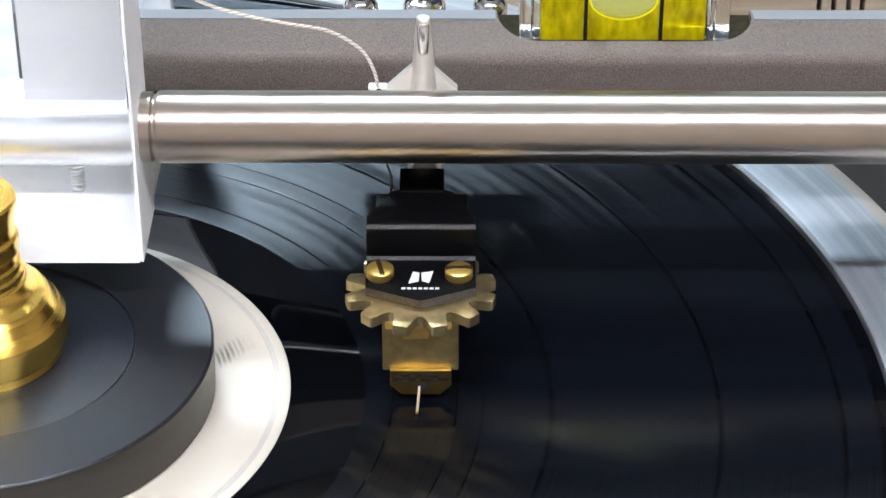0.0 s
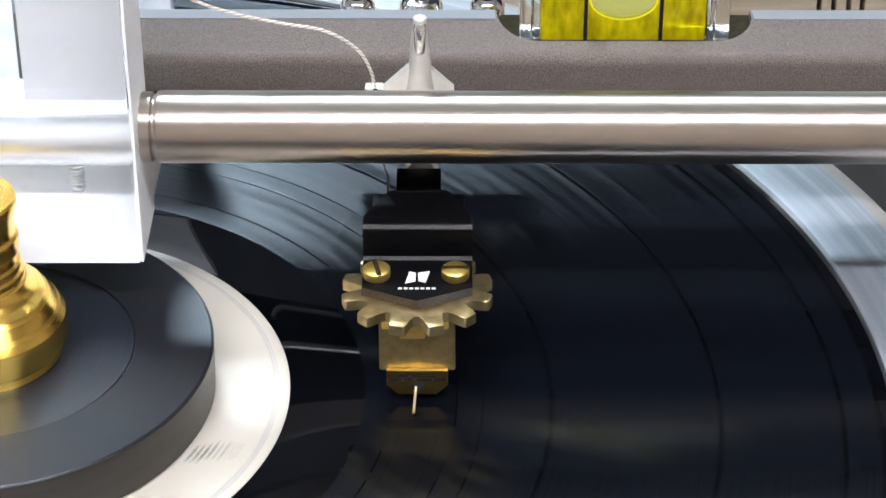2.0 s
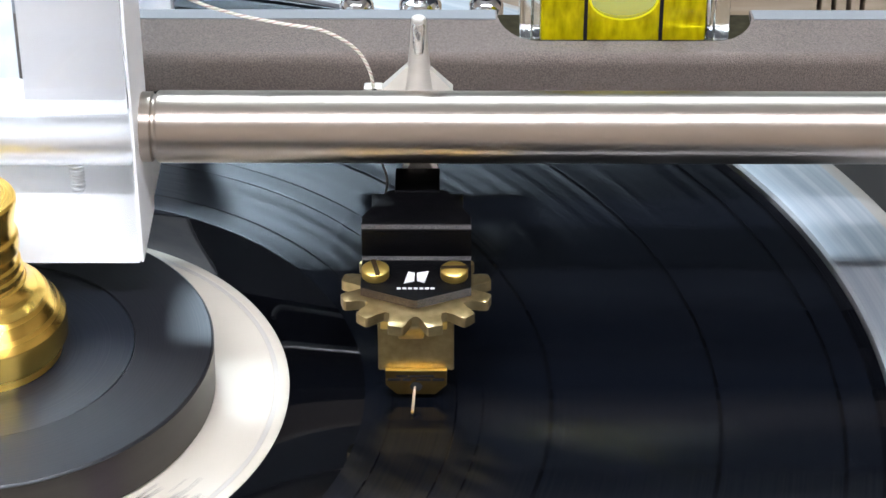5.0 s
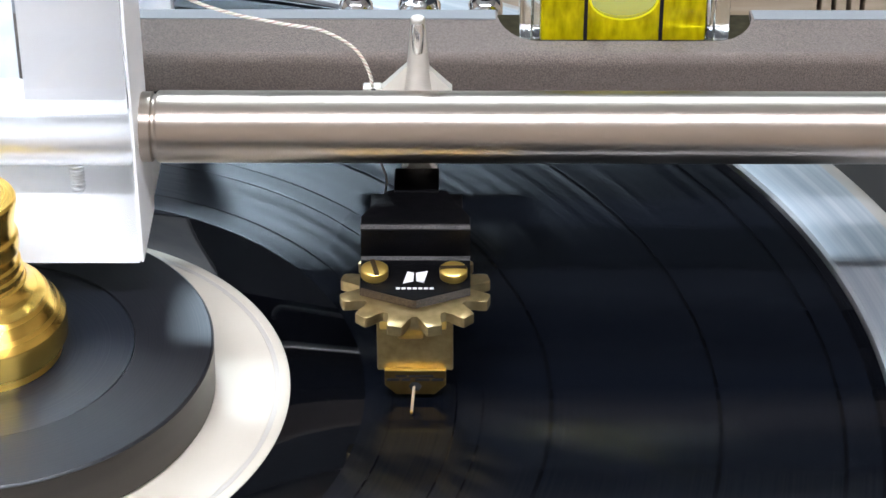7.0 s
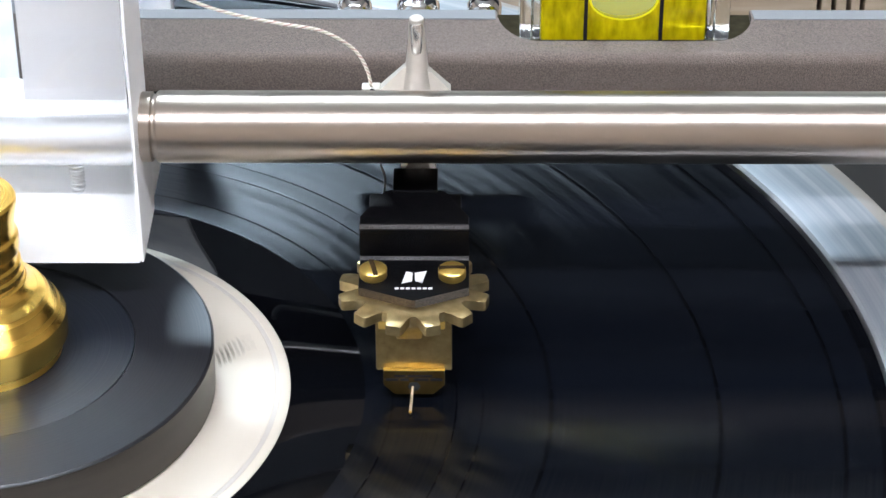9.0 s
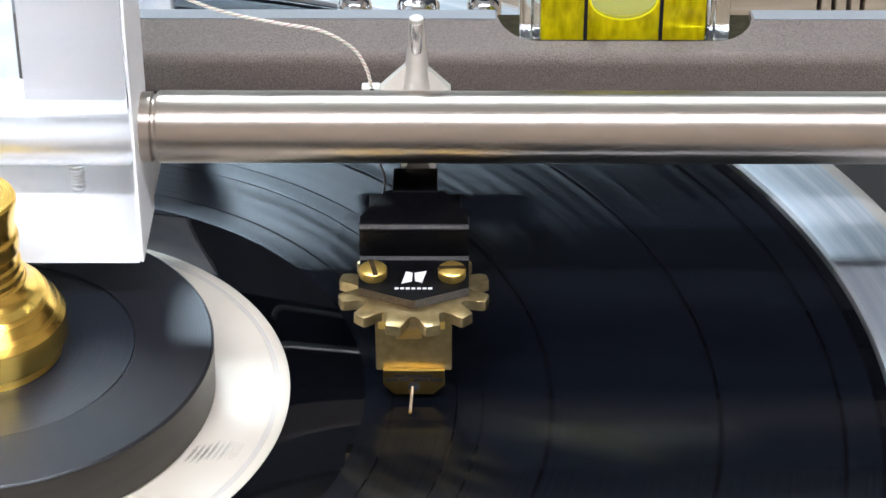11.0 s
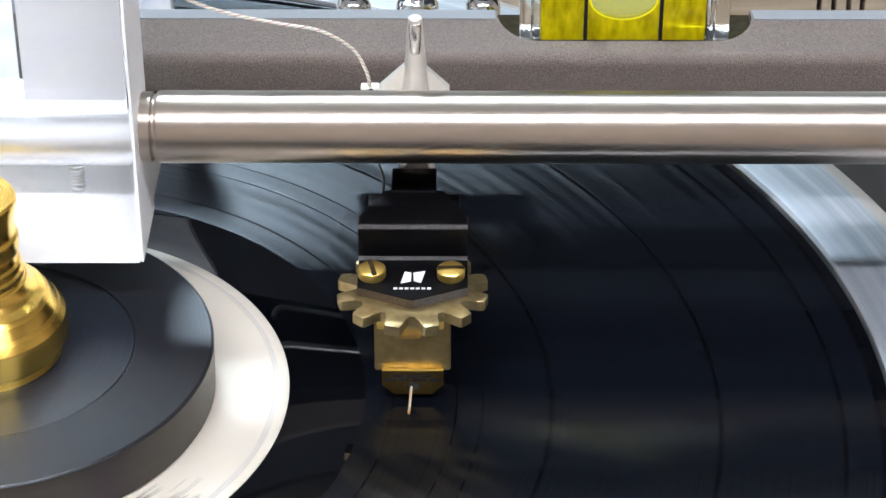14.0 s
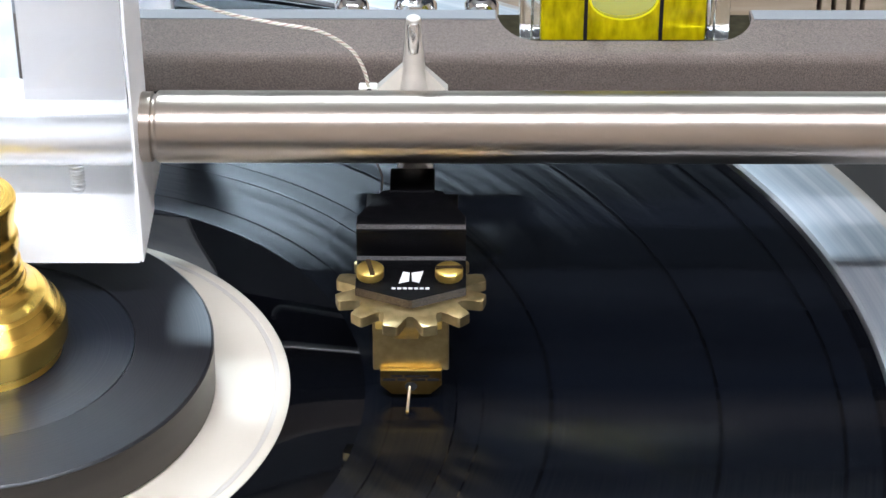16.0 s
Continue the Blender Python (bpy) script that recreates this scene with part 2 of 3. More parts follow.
def profile_x(outline, x0, x1, bevel=0.0):
    """An outline in y, z drawn along x."""
    bm = bmesh.new()
    a = [bm.verts.new((x0, y, z)) for y, z in outline]
    b = [bm.verts.new((x1, y, z)) for y, z in outline]
    n = len(outline)
    bm.faces.new(a)
    bm.faces.new(b[::-1])
    for i in range(n):
        bm.faces.new((a[i], b[i], b[(i + 1) % n], a[(i + 1) % n]))
    if bevel:
        bmesh.ops.bevel(bm, geom=bm.edges[:], offset=bevel, segments=2, profile=0.5, affect="EDGES")
    return bm


def lathe(profile, segs=128, axis="z", closed=False):
    """A profile of (radius, height) turned round an axis; radius 0 closes it."""
    bm = bmesh.new()
    rings = []
    for r, h in profile:
        if r <= 1e-9:
            rings.append([bm.verts.new((0, 0, h))])
        else:
            rings.append([bm.verts.new((r * math.cos(2 * math.pi * i / segs), r * math.sin(2 * math.pi * i / segs), h)) for i in range(segs)])
    pairs = list(zip(rings, rings[1:]))
    if closed:
        pairs.append((rings[-1], rings[0]))
    for a, b in pairs:
        for i in range(segs):
            j = (i + 1) % segs
            if len(a) == 1 and len(b) == 1:
                continue
            if len(a) == 1:
                bm.faces.new((a[0], b[i], b[j]))
            elif len(b) == 1:
                bm.faces.new((a[i], a[j], b[0]))
            else:
                bm.faces.new((a[i], a[j], b[j], b[i]))
    if axis == "x":
        bmesh.ops.rotate(bm, verts=bm.verts, matrix=Matrix.Rotation(radians(90), 3, "Y"))
    elif axis == "y":
        bmesh.ops.rotate(bm, verts=bm.verts, matrix=Matrix.Rotation(radians(-90), 3, "X"))
    return bm


def moved(bm, x, y, z):
    bmesh.ops.translate(bm, verts=bm.verts, vec=(x, y, z))
    return bm


def sector(r0, r1, a0, a1, z, thick=0.00003, steps=8):
    """A thin printed patch between two radii and two angles in degrees."""
    bm = bmesh.new()
    pts = []
    for k in range(steps + 1):
        a = radians(a0 + (a1 - a0) * k / steps)
        pts.append((r1 * math.cos(a), r1 * math.sin(a)))
    for k in range(steps, -1, -1):
        a = radians(a0 + (a1 - a0) * k / steps)
        pts.append((r0 * math.cos(a), r0 * math.sin(a)))
    bm.free()
    return prism(pts, z, z + thick)


def pipe(points, radius, segs=10, twist=0.0, turns=0.0, phase=0.0, steps=90):
    """A round cord along a smooth line through points, or one strand of a twist round it."""
    pts = [Vector(p) for p in points]
    line = []
    for k in range(steps + 1):
        u = k / steps * (len(pts) - 1)
        i = min(int(u), len(pts) - 2)
        f = u - i
        p0, p1, p2, p3 = pts[max(i - 1, 0)], pts[i], pts[i + 1], pts[min(i + 2, len(pts) - 1)]
        line.append(0.5 * (2 * p1 + (p2 - p0) * f + (2 * p0 - 5 * p1 + 4 * p2 - p3) * f * f + (3 * p1 - p0 - 3 * p2 + p3) * f ** 3))
    bm = bmesh.new()
    rings = []
    for k, p in enumerate(line):
        d = (line[min(k + 1, steps)] - line[max(k - 1, 0)]).normalized()
        side = d.cross(Vector((0, 1, 0))).normalized()
        up = side.cross(d)
        a = phase + turns * 2 * math.pi * k / steps
        c = p + twist * (math.cos(a) * side + math.sin(a) * up)
        rings.append([bm.verts.new(c + radius * (math.cos(2 * math.pi * i / segs) * side + math.sin(2 * math.pi * i / segs) * up)) for i in range(segs)])
    for a, b in zip(rings, rings[1:]):
        for i in range(segs):
            bm.faces.new((a[i], a[(i + 1) % segs], b[(i + 1) % segs], b[i]))
    bm.faces.new(rings[0][::-1])
    bm.faces.new(rings[-1])
    return bm


def thing(name, label, category, at=None, group="", kind=""):
    ob = new(name)
    ob.empty_display_size = 0.01
    if at is not None:
        ob.matrix_basis = at
    return tagged(ob, label, category, group, kind)


# ---- the room ----
TABLE_Z = -0.11
FLOOR_Z = TABLE_Z - 0.75
CEIL_Z = FLOOR_Z + 2.6
RX0, RX1, RY0, RY1 = -2.4, 2.6, -2.6, 1.32


def room():
    tagged(part("floor", box(RX0, RX1, RY0, RY1, FLOOR_Z - 0.1, FLOOR_Z), FLOORING), "grey carpeted floor of the room", "floor", kind="structure")
    tagged(part("ceiling", box(RX0 - 0.2, RX1 + 0.2, RY0 - 0.2, RY1 + 0.2, CEIL_Z, CEIL_Z + 0.1), CEILING), "white painted ceiling", "ceiling", kind="structure")
    tagged(part("wall_south", box(RX0 - 0.2, RX1 + 0.2, RY0 - 0.2, RY0, FLOOR_Z, CEIL_Z), PAINT), "beige painted wall", "wall", kind="structure")
    tagged(part("wall_west", box(RX0 - 0.2, RX0, RY0, RY1, FLOOR_Z, CEIL_Z), PAINT), "beige painted wall", "wall", kind="structure")
    tagged(part("wall_east", box(RX1, RX1 + 0.2, RY0, RY1, FLOOR_Z, CEIL_Z), PAINT), "beige painted wall", "wall", kind="structure")
    # the unseen north wall, with the windows' openings through it, darkened for the record's reflections
    wx0, wx1, wz0, wz1 = WINDOW
    bm = bmesh.new()
    hx0, hx1, hz0, hz1 = HIGH_WINDOW
    sx0, sx1, sz0, sz1 = SLIT_WINDOW
    for x0, x1, z0, z1 in ((RX0 - 0.2, wx0, FLOOR_Z, sz0), (wx1, RX1 + 0.2, FLOOR_Z, sz0), (wx0, wx1, FLOOR_Z, wz0), (wx0, wx1, wz1, sz0), (RX0 - 0.2, sx0, sz0, hz0), (sx1, RX1 + 0.2, sz0, hz0), (RX0 - 0.2, hx0, hz0, hz1), (hx1, sx0, hz0, hz1), (sx1, RX1 + 0.2, hz0, hz1), (RX0 - 0.2, RX1 + 0.2, hz1, CEIL_Z)):
        bmesh.ops.create_cube(bm, size=1, matrix=Matrix.Translation(((x0 + x1) / 2, RY1 + 0.1, (z0 + z1) / 2)) @ Matrix.Diagonal((x1 - x0, 0.2, z1 - z0, 1)))
    tagged(part("wall_north", bm, DARK_WALL), "unseen wall made dark for the record's reflections, with window openings", "wall", kind="structure")
    window("added_window_1", WINDOW, WINDOW_POWER, True)
    window("added_window_2", HIGH_WINDOW, HIGH_WINDOW_POWER)
    window("added_window_3", SLIT_WINDOW, SLIT_WINDOW_POWER)


# An unseen window, added with an area lamp that acts as fill.
def window(name, opening, power, mullion=False):
    wx0, wx1, wz0, wz1 = opening
    win = thing(name, "unseen window added with a lamp for the highlights", "window", kind="structure")
    w = 0.03
    for name, b in (("window_frame", (wx0, wx1, wz0, wz0 + w)), ("window_frame", (wx0, wx1, wz1 - w, wz1)), ("window_frame", (wx0, wx0 + w, wz0 + w, wz1 - w)), ("window_frame", (wx1 - w, wx1, wz0 + w, wz1 - w)), ("mullion", ((wx0 + wx1) / 2 - 0.03, (wx0 + wx1) / 2 + 0.03, wz0 + w, wz1 - w))):
        if name != "mullion" or mullion:
            part(name, box(b[0], b[1], RY1 + 0.04, RY1 + 0.11, b[2], b[3], 0.004), FRAME_WHITE, win)
    lamp = bpy.data.lights.new("window_fill", "AREA")
    lamp.shape, lamp.size, lamp.size_y = "RECTANGLE", wx1 - wx0 - 0.06, wz1 - wz0 - 0.06
    lamp.energy, lamp.color = power, (0.74, 0.88, 1.0)
    ob = new("window_fill", lamp)
    ob.matrix_basis = look(((wx0 + wx1) / 2, RY1 + 0.03, (wz0 + wz1) / 2), ((wx0 + wx1) / 2, 0, (wz0 + wz1) / 2 - 0.2))


# Made-up openings, placed to fit the highlights on record and tube.
WINDOW = (-1.3, 1.0, 0.03, 0.20)
HIGH_WINDOW = (-0.60, -0.14, 1.33, 1.63)
SLIT_WINDOW = (0.06, 0.15, 1.08, 1.63)


def ceiling_lamp(x, y, length, width, glow):
    ob = thing("ceiling_lamp", "long white fluorescent ceiling lamp, switched on", "lamp", pose(x, y, CEIL_Z), "ceiling lamps")
    part("housing", box(-length / 2 - 0.02, length / 2 + 0.02, -width / 2 - 0.02, width / 2 + 0.02, -0.04, 0, 0.006), FRAME_WHITE, ob)
    part("diffuser", box(-length / 2, length / 2, -width / 2, width / 2, -0.07, -0.041, 0.01), glow, ob, "glowing white diffuser")


room()
ceiling_lamp(0.1, -1.0, 2.4, 0.08, LAMP_GLOW)
ceiling_lamp(0.05, 0.92, 2.4, 0.05, LAMP_COOL)

# ---- table and turntable base ----
tbl = thing("table", "brown wooden table under the turntable", "table")
part("tabletop", box(-0.7, 0.8, -0.6, 0.7, TABLE_Z - 0.04, TABLE_Z, 0.004), WOOD, tbl)
for lx in (-0.64, 0.74):
    for ly in (-0.54, 0.64):
        part("leg", box(lx - 0.03, lx + 0.03, ly - 0.03, ly + 0.03, FLOOR_Z, TABLE_Z - 0.04, 0.004), WOOD, tbl)

base = thing("turntable", "black turntable base with round feet", "turntable")
part("plinth", prism([(-0.22, -0.2), (0.235, -0.2), (0.235, 0.19), (-0.22, 0.19)], -0.09, -0.045, 0.003), PLINTH, base)
for fx, fy in ((-0.18, -0.16), (0.19, -0.16), (-0.18, 0.15), (0.19, 0.15)):
    part("foot", moved(lathe([(0, TABLE_Z), (0.02, TABLE_Z), (0.024, TABLE_Z + 0.004), (0.024, -0.09), (0, -0.09)], 48), fx, fy, 0), BLACK, base)
part("bearing", lathe([(0, -0.045), (0.03, -0.045), (0.03, -0.0345), (0, -0.0345)], 48), CHROME, base)

# ---- spinning things ----
SPIN = []
platter = thing("platter", "thick black turntable platter", "platter")
part("platter_disc", lathe([(0, -0.0345), (0.158, -0.0345), (0.160, -0.0325), (0.160, -0.0045), (0.1585, -0.003), (0.0, -0.003)], 192), PLATTER, platter)
SPIN.append((platter, 0.0, 0.0))

ring = thing("outer_ring", "turned aluminium ring clamping the record's rim", "ring clamp")
part("ring_body", lathe([(0.1512, -0.0025), (0.1512, 0.0006), (0.1518, 0.0012), (0.1652, 0.0012), (0.1655, 0.0010), (0.1655, -0.0025)], 256, closed=True), ALU, ring, "brushed flat top")
part("ring_bevel", lathe([(0.1656, 0.0009), (0.1692, -0.0003), (0.1700, -0.0012), (0.1700, -0.02), (0.1612, -0.02), (0.1612, -0.0026), (0.1656, -0.0026)], 256, closed=True), ALU_WARM, ring, "bevelled outer edge")
SPIN.append((ring, 0.0, 0.0))

record = thing("vinyl_record", "black long-playing vinyl record with a cream paper label", "record")
BANDS = [0.0628, 0.0675, 0.0782, 0.0826, 0.0940, 0.1220, 0.1422, 0.1484]
part("dead_wax", lathe([(0.0030, -0.0028), (0.0620, -0.0028), (0.0628, -0.0028), (0.0628, -0.00004), (0.0500, -0.00004), (0.0490, -0.0002), (0.0030, -0.0002)], 192, closed=True), LAND, record, "smooth shiny run-out area")
for r0, r1 in zip(BANDS, BANDS[1:]):
    g = 0.00016 if r1 < 0.09 else 0.00036
    g0 = 0.0 if r0 < 0.063 else 0.00016 if r0 < 0.09 else 0.00036
    part("track", lathe([(r0 + g0, -0.0028), (r1 - g, -0.0028), (r1 - g, 0.0), (r0 + g0, 0.0)], 256, closed=True), GROOVE, record, "finely grooved track")
    part("track_gap", lathe([(r1 - g, -0.0028), (r1 + g, -0.0028), (r1 + g, -0.00005), (r1 - g, -0.00005)], 256, closed=True), GAP, record)
for r0, r1 in ((0.14876, 0.14925), (0.14937, 0.14990)):
    part("lead_in", lathe([(r0, -0.0028), (r1, -0.0028), (r1, 0.0), (r0, 0.0)], 256, closed=True), LAND, record, "smooth lead-in rim")
    part("lead_in_groove", lathe([(r1, -0.0028), (r1 + 0.00012, -0.0028), (r1 + 0.00012, 0.00003), (r1, 0.00003)], 256, closed=True), GROOVE, record)
part("lead_in", lathe([(0.15002, -0.0028), (0.1506, -0.0028), (0.1508, -0.0014), (0.1506, 0.0), (0.15002, 0.0)], 256, closed=True), LAND, record, "smooth lead-in rim")
ECC = pose(0.00025, 0, 0, 0, 0, 0)
label = part("label", lathe([(0.0036, 0.0), (0.0036, 0.0003), (0.0474, 0.0003), (0.0476, 0.00015), (0.0482, 0.00015), (0.0484, 0.0003), (0.0497, 0.0003), (0.0500, 0.0001), (0.0500, -0.0001)], 256), PAPER, record, "cream paper label with purple and black print", ECC)
# The grey band puts the groove's shadow into the paper's colour.
part("pressing_ring", lathe([(0.0475, 0.00018), (0.0483, 0.00018), (0.0483, 0.00026), (0.0475, 0.00026)], 256, closed=True), RING_SHADE, label, "pressed ring with its shadow painted grey")
SPIN.append((record, 0.0, 0.0))


def label_print():
    z = 0.00031
    rnd = random.Random(4)
    # a short dark bar and a small block of black writing as bars
    for k in range(6):
        part("printed_bar", sector(0.0383 + 0.0009 * k, 0.0388 + 0.0009 * k, MARK_A - 1.5 + 0.7 * k + rnd.uniform(-0.8, 0.5), MARK_A + 0.9 + 0.7 * k + rnd.uniform(-0.3, 0.8), z), INK if k < 4 else GREY_INK, label)
    part("printed_bar", sector(0.0430, 0.0455, MARK_A + 3.5, MARK_A + 3.9, z), INK, label)
    # red-brown, purple and black printed shapes
    inks = (RED_INK, GREY_INK, RED_INK, INK, GREY_INK, RED_INK)
    for k in range(44):
        a = MARK_B + rnd.gauss(0, 6.5)
        r = rnd.uniform(0.0380, 0.0455)
        part("printed_shape", sector(r, r + rnd.uniform(0.0004, 0.0012), a, a + rnd.uniform(0.6, 2.6), z + 0.000002 * k), inks[k % 6], label)
    part("purple_patch", sector(0.0460, 0.0471, MARK_B - 3, MARK_B + 7, z), PURPLE, label)
    # lines of small writing
    for k in range(9):
        r = 0.0384 + 0.00090 * k
        a = MARK_H - 11 + rnd.uniform(-1, 4)
        while a < MARK_H + 9:
            w = rnd.uniform(2.0, 6.5)
            part("printed_line", sector(r, r + 0.00013, a, a + w, z, steps=3), GREY_INK, label)
            a += w + rnd.uniform(0.5, 1.2)
    # the purple picture under a ragged dark skyline that slants across the label's rim
    for k in range(12):
        r = 0.0381 + 0.00077 * k
        top = MARK_C + 1.5 + 0.75 * k + rnd.uniform(-1.2, 1.2)
        part("purple_patch", sector(r, r + 0.00075, MARK_C - 6 + rnd.uniform(-1.5, 1.5) + 0.3 * k, top, z), PURPLE, label)
        if k not in (5, 9):
            part("dark_shape", sector(r + 0.0001, r + 0.0006, top, top + rnd.uniform(0.8, 3.6), z), INK if k % 3 else GREY_INK, label)
    for k in range(7):
        r = rnd.uniform(0.0385, 0.0460)
        a = MARK_C + 6 + rnd.uniform(0, 9)
        part("dark_shape", sector(r, r + rnd.uniform(0.0003, 0.0009), a, a + rnd.uniform(0.6, 2.2), z), GREY_INK, label)


MARK_A, MARK_B, MARK_H, MARK_C = 16.3, 166.0, 195.0, 230.0
label_print()

clamp = thing("record_clamp", "black puck clamp with a turned brass knob", "record clamp", pose(0, 0, 0.0004))
part("centre_disc", lathe([(0.0100, 0.0085), (0.0246, 0.0085), (0.0246, 0.0093), (0.0160, 0.00915), (0.0100, 0.00915)], 192, closed=True), PUCK_CENTRE, clamp, "smoother dark centre")
part("puck", lathe([(0, 0.0), (0.0371, 0.0), (0.0374, 0.0003), (0.0377, 0.0092), (0.0374, 0.0095), (0.0249, 0.0095), (0.0247, 0.0092), (0.0247, 0.0084), (0, 0.0084)], 192), PUCK, clamp, "matt black disc")
part("puck_band", lathe([(0.0370, 0.0004), (0.03765, 0.0004), (0.03785, 0.0091), (0.0370, 0.0091)], 192, closed=True), PUCK_SIDE, clamp, "satin grey side")
KNOB = [(0, 0.0092), (0.0128, 0.0092), (0.0128, 0.0108), (0.0134, 0.0110), (0.0135, 0.0118), (0.01400, 0.0122), (0.01410, 0.0155), (0.0139, 0.0163), (0.0112, 0.0203), (0.0109, 0.0206), (0.0099, 0.0211), (0.0090, 0.0218), (0.0084, 0.0226), (0.0081, 0.0234), (0.0077, 0.0237), (0.0076, 0.0240), (0.00782, 0.0242), (0.00782, 0.0250), (0.0074, 0.0254), (0.0074, 0.0257), (0.00755, 0.0259), (0.00755, 0.0267), (0.0071, 0.0271), (0.0070, 0.0283), (0.0074, 0.0288), (0.00755, 0.0292), (0.00768, 0.0312), (0.0076, 0.0317), (0.0072, 0.0323), (0.0071, 0.0330), (0.0074, 0.0352), (0.0077, 0.0366), (0.0079, 0.0376), (0.0079, 0.0383), (0.0076, 0.0388), (0.0050, 0.0392), (0.0025, 0.0394), (0, 0.0394)]
part("knob", lathe(KNOB, 128), GOLD, clamp, "turned brass knob with rings", smooth=18)
SPIN.append((clamp, 0.0, 0.0))

# ---- the arm: guide tube, its acrylic block, the grey beam with the spirit level ----
TUBE_Y, TUBE_Z, TUBE_R, BLOCK_X = 0.0128, 0.0448, 0.0059, 0.0269
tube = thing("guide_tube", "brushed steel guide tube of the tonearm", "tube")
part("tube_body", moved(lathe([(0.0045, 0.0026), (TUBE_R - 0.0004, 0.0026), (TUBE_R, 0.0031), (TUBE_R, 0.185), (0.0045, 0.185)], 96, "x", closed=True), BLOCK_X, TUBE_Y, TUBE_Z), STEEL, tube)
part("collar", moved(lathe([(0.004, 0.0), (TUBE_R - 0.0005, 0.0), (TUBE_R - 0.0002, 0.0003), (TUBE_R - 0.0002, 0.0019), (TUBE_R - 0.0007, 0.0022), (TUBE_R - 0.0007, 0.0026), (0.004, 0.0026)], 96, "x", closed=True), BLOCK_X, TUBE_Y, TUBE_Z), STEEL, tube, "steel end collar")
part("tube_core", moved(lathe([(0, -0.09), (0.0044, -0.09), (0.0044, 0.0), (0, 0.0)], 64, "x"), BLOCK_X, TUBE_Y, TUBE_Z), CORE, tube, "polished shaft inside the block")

block = thing("acrylic_block", "clear acrylic bearing block with white parts for its glare", "block")
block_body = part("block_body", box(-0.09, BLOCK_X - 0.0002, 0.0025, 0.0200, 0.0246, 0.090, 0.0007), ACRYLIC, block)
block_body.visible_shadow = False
# Added slope, tilted up to the lamps so that the block turns white.
part("glare_slope", profile_x([(0.0030, 0.0249), (0.0196, 0.0249), (0.0196, 0.0396)], -0.0890, BLOCK_X - 0.0005), GLARE_WHITE, block, "white slope added to brighten the clear block")
part("thread", moved(lathe([(0.0001, 0.0330)] + [(0.0013 if k % 2 else 0.0011, 0.0331 + 0.00030 * k) for k in range(22)] + [(0.0001, 0.0398)], 32), 0.0155, 0.0150, 0), GLARE_WHITE, block, "pale threaded insert")
# Made-up bluish panel, so that the clear side looks pale.
part("bluish_panel", box(-0.09, 0.0070, 0.02005, 0.0201, 0.0532, 0.090), PALE_BLUISH, block, "bluish panel added to lighten the block's clear side")
# White sheet paints the pale glow of the clear end face.
part("edge_glow", box(BLOCK_X - 0.0002, BLOCK_X + 0.0002, 0.0030, 0.0196, 0.0250, 0.090), GLARE_WHITE, block, "white sheet for the glow in the block's end")
# Added sheet that whitens what shows through the block.
part("white_backing", box(-0.09, BLOCK_X - 0.0003, 0.0202, 0.0204, 0.0262, 0.0530), GLARE_WHITE, block, "white strip added behind to brighten the clear block")
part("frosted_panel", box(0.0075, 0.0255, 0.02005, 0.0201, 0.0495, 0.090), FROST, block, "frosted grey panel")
part("white_foot", box(-0.09, BLOCK_X, 0.0205, 0.0330, 0.0255, 0.0400, 0.0006), GLARE_WHITE, block, "foot of the block, made white for its glare")

# tube and block scaled about the camera's eye: same view, clear behind the clamp's knob
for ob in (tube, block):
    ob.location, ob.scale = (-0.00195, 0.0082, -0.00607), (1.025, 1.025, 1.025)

bar = thing("support_beam", "bead-blasted grey metal beam with a milled pocket", "beam")


def beam_mesh():
    """The beam's section drawn along x, with a pocket milled from its back edge."""
    x0, x1, y0, y1, y2, z1, z2 = -0.12, 0.235, 0.0445, 0.0580, 0.0640, 0.0407, 0.0395
    br = 0.0022
    bm = profile_x([(y0, 0.0335), *[(y0 + br - br * math.cos(radians(9 * k)), z1 - br + br * math.sin(radians(9 * k))) for k in range(11)], (y1, z1), (y2, z2), (y2, 0.0335)], x0, x1)
    me = bpy.data.meshes.new("beam")
    finish(bm, 30)
    bm.to_mesh(me)
    bm.free()
    me.materials.append(BLAST)
    ob = new("beam", me)
    ob.parent = bar
    px0, px1, py, r = 0.0853, 0.1309, 0.0500, 0.0075
    pts = []
    for k in range(13):
        a = math.pi + math.pi / 2 * k / 12
        pts.append((px0 + r + r * math.cos(a), py + 0.011 + 0.011 * math.sin(a)))
    for k in range(13):
        a = 1.5 * math.pi + math.pi / 2 * k / 12
        pts.append((px1 - r + r * math.cos(a), py + 0.011 + 0.011 * math.sin(a)))
    pts += [(px1, 0.08), (px0, 0.08)]
    cut = finish(prism(pts, 0.0386, 0.06))
    cm = bpy.data.meshes.new("pocket")
    cut.to_mesh(cm)
    cut.free()
    cutter = new("pocket", cm)
    mod = ob.modifiers.new("pocket", "BOOLEAN")
    mod.operation, mod.object, mod.solver = "DIFFERENCE", cutter, "EXACT"
    deps = bpy.context.evaluated_depsgraph_get()
    done = bpy.data.meshes.new_from_object(ob.evaluated_get(deps))
    ob.modifiers.clear()
    ob.data = done
    bpy.data.objects.remove(cutter)
    # A thin dark sheet on the floor paints the shade in the pocket.
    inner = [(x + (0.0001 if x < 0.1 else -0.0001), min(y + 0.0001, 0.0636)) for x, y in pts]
    part("pocket_floor", prism(inner, 0.0385, 0.0388), POCKET_SHADE, bar, "pocket floor with its shade painted dark")
    if not done.materials:
        done.materials.append(BLAST)
    return ob


beam_mesh()
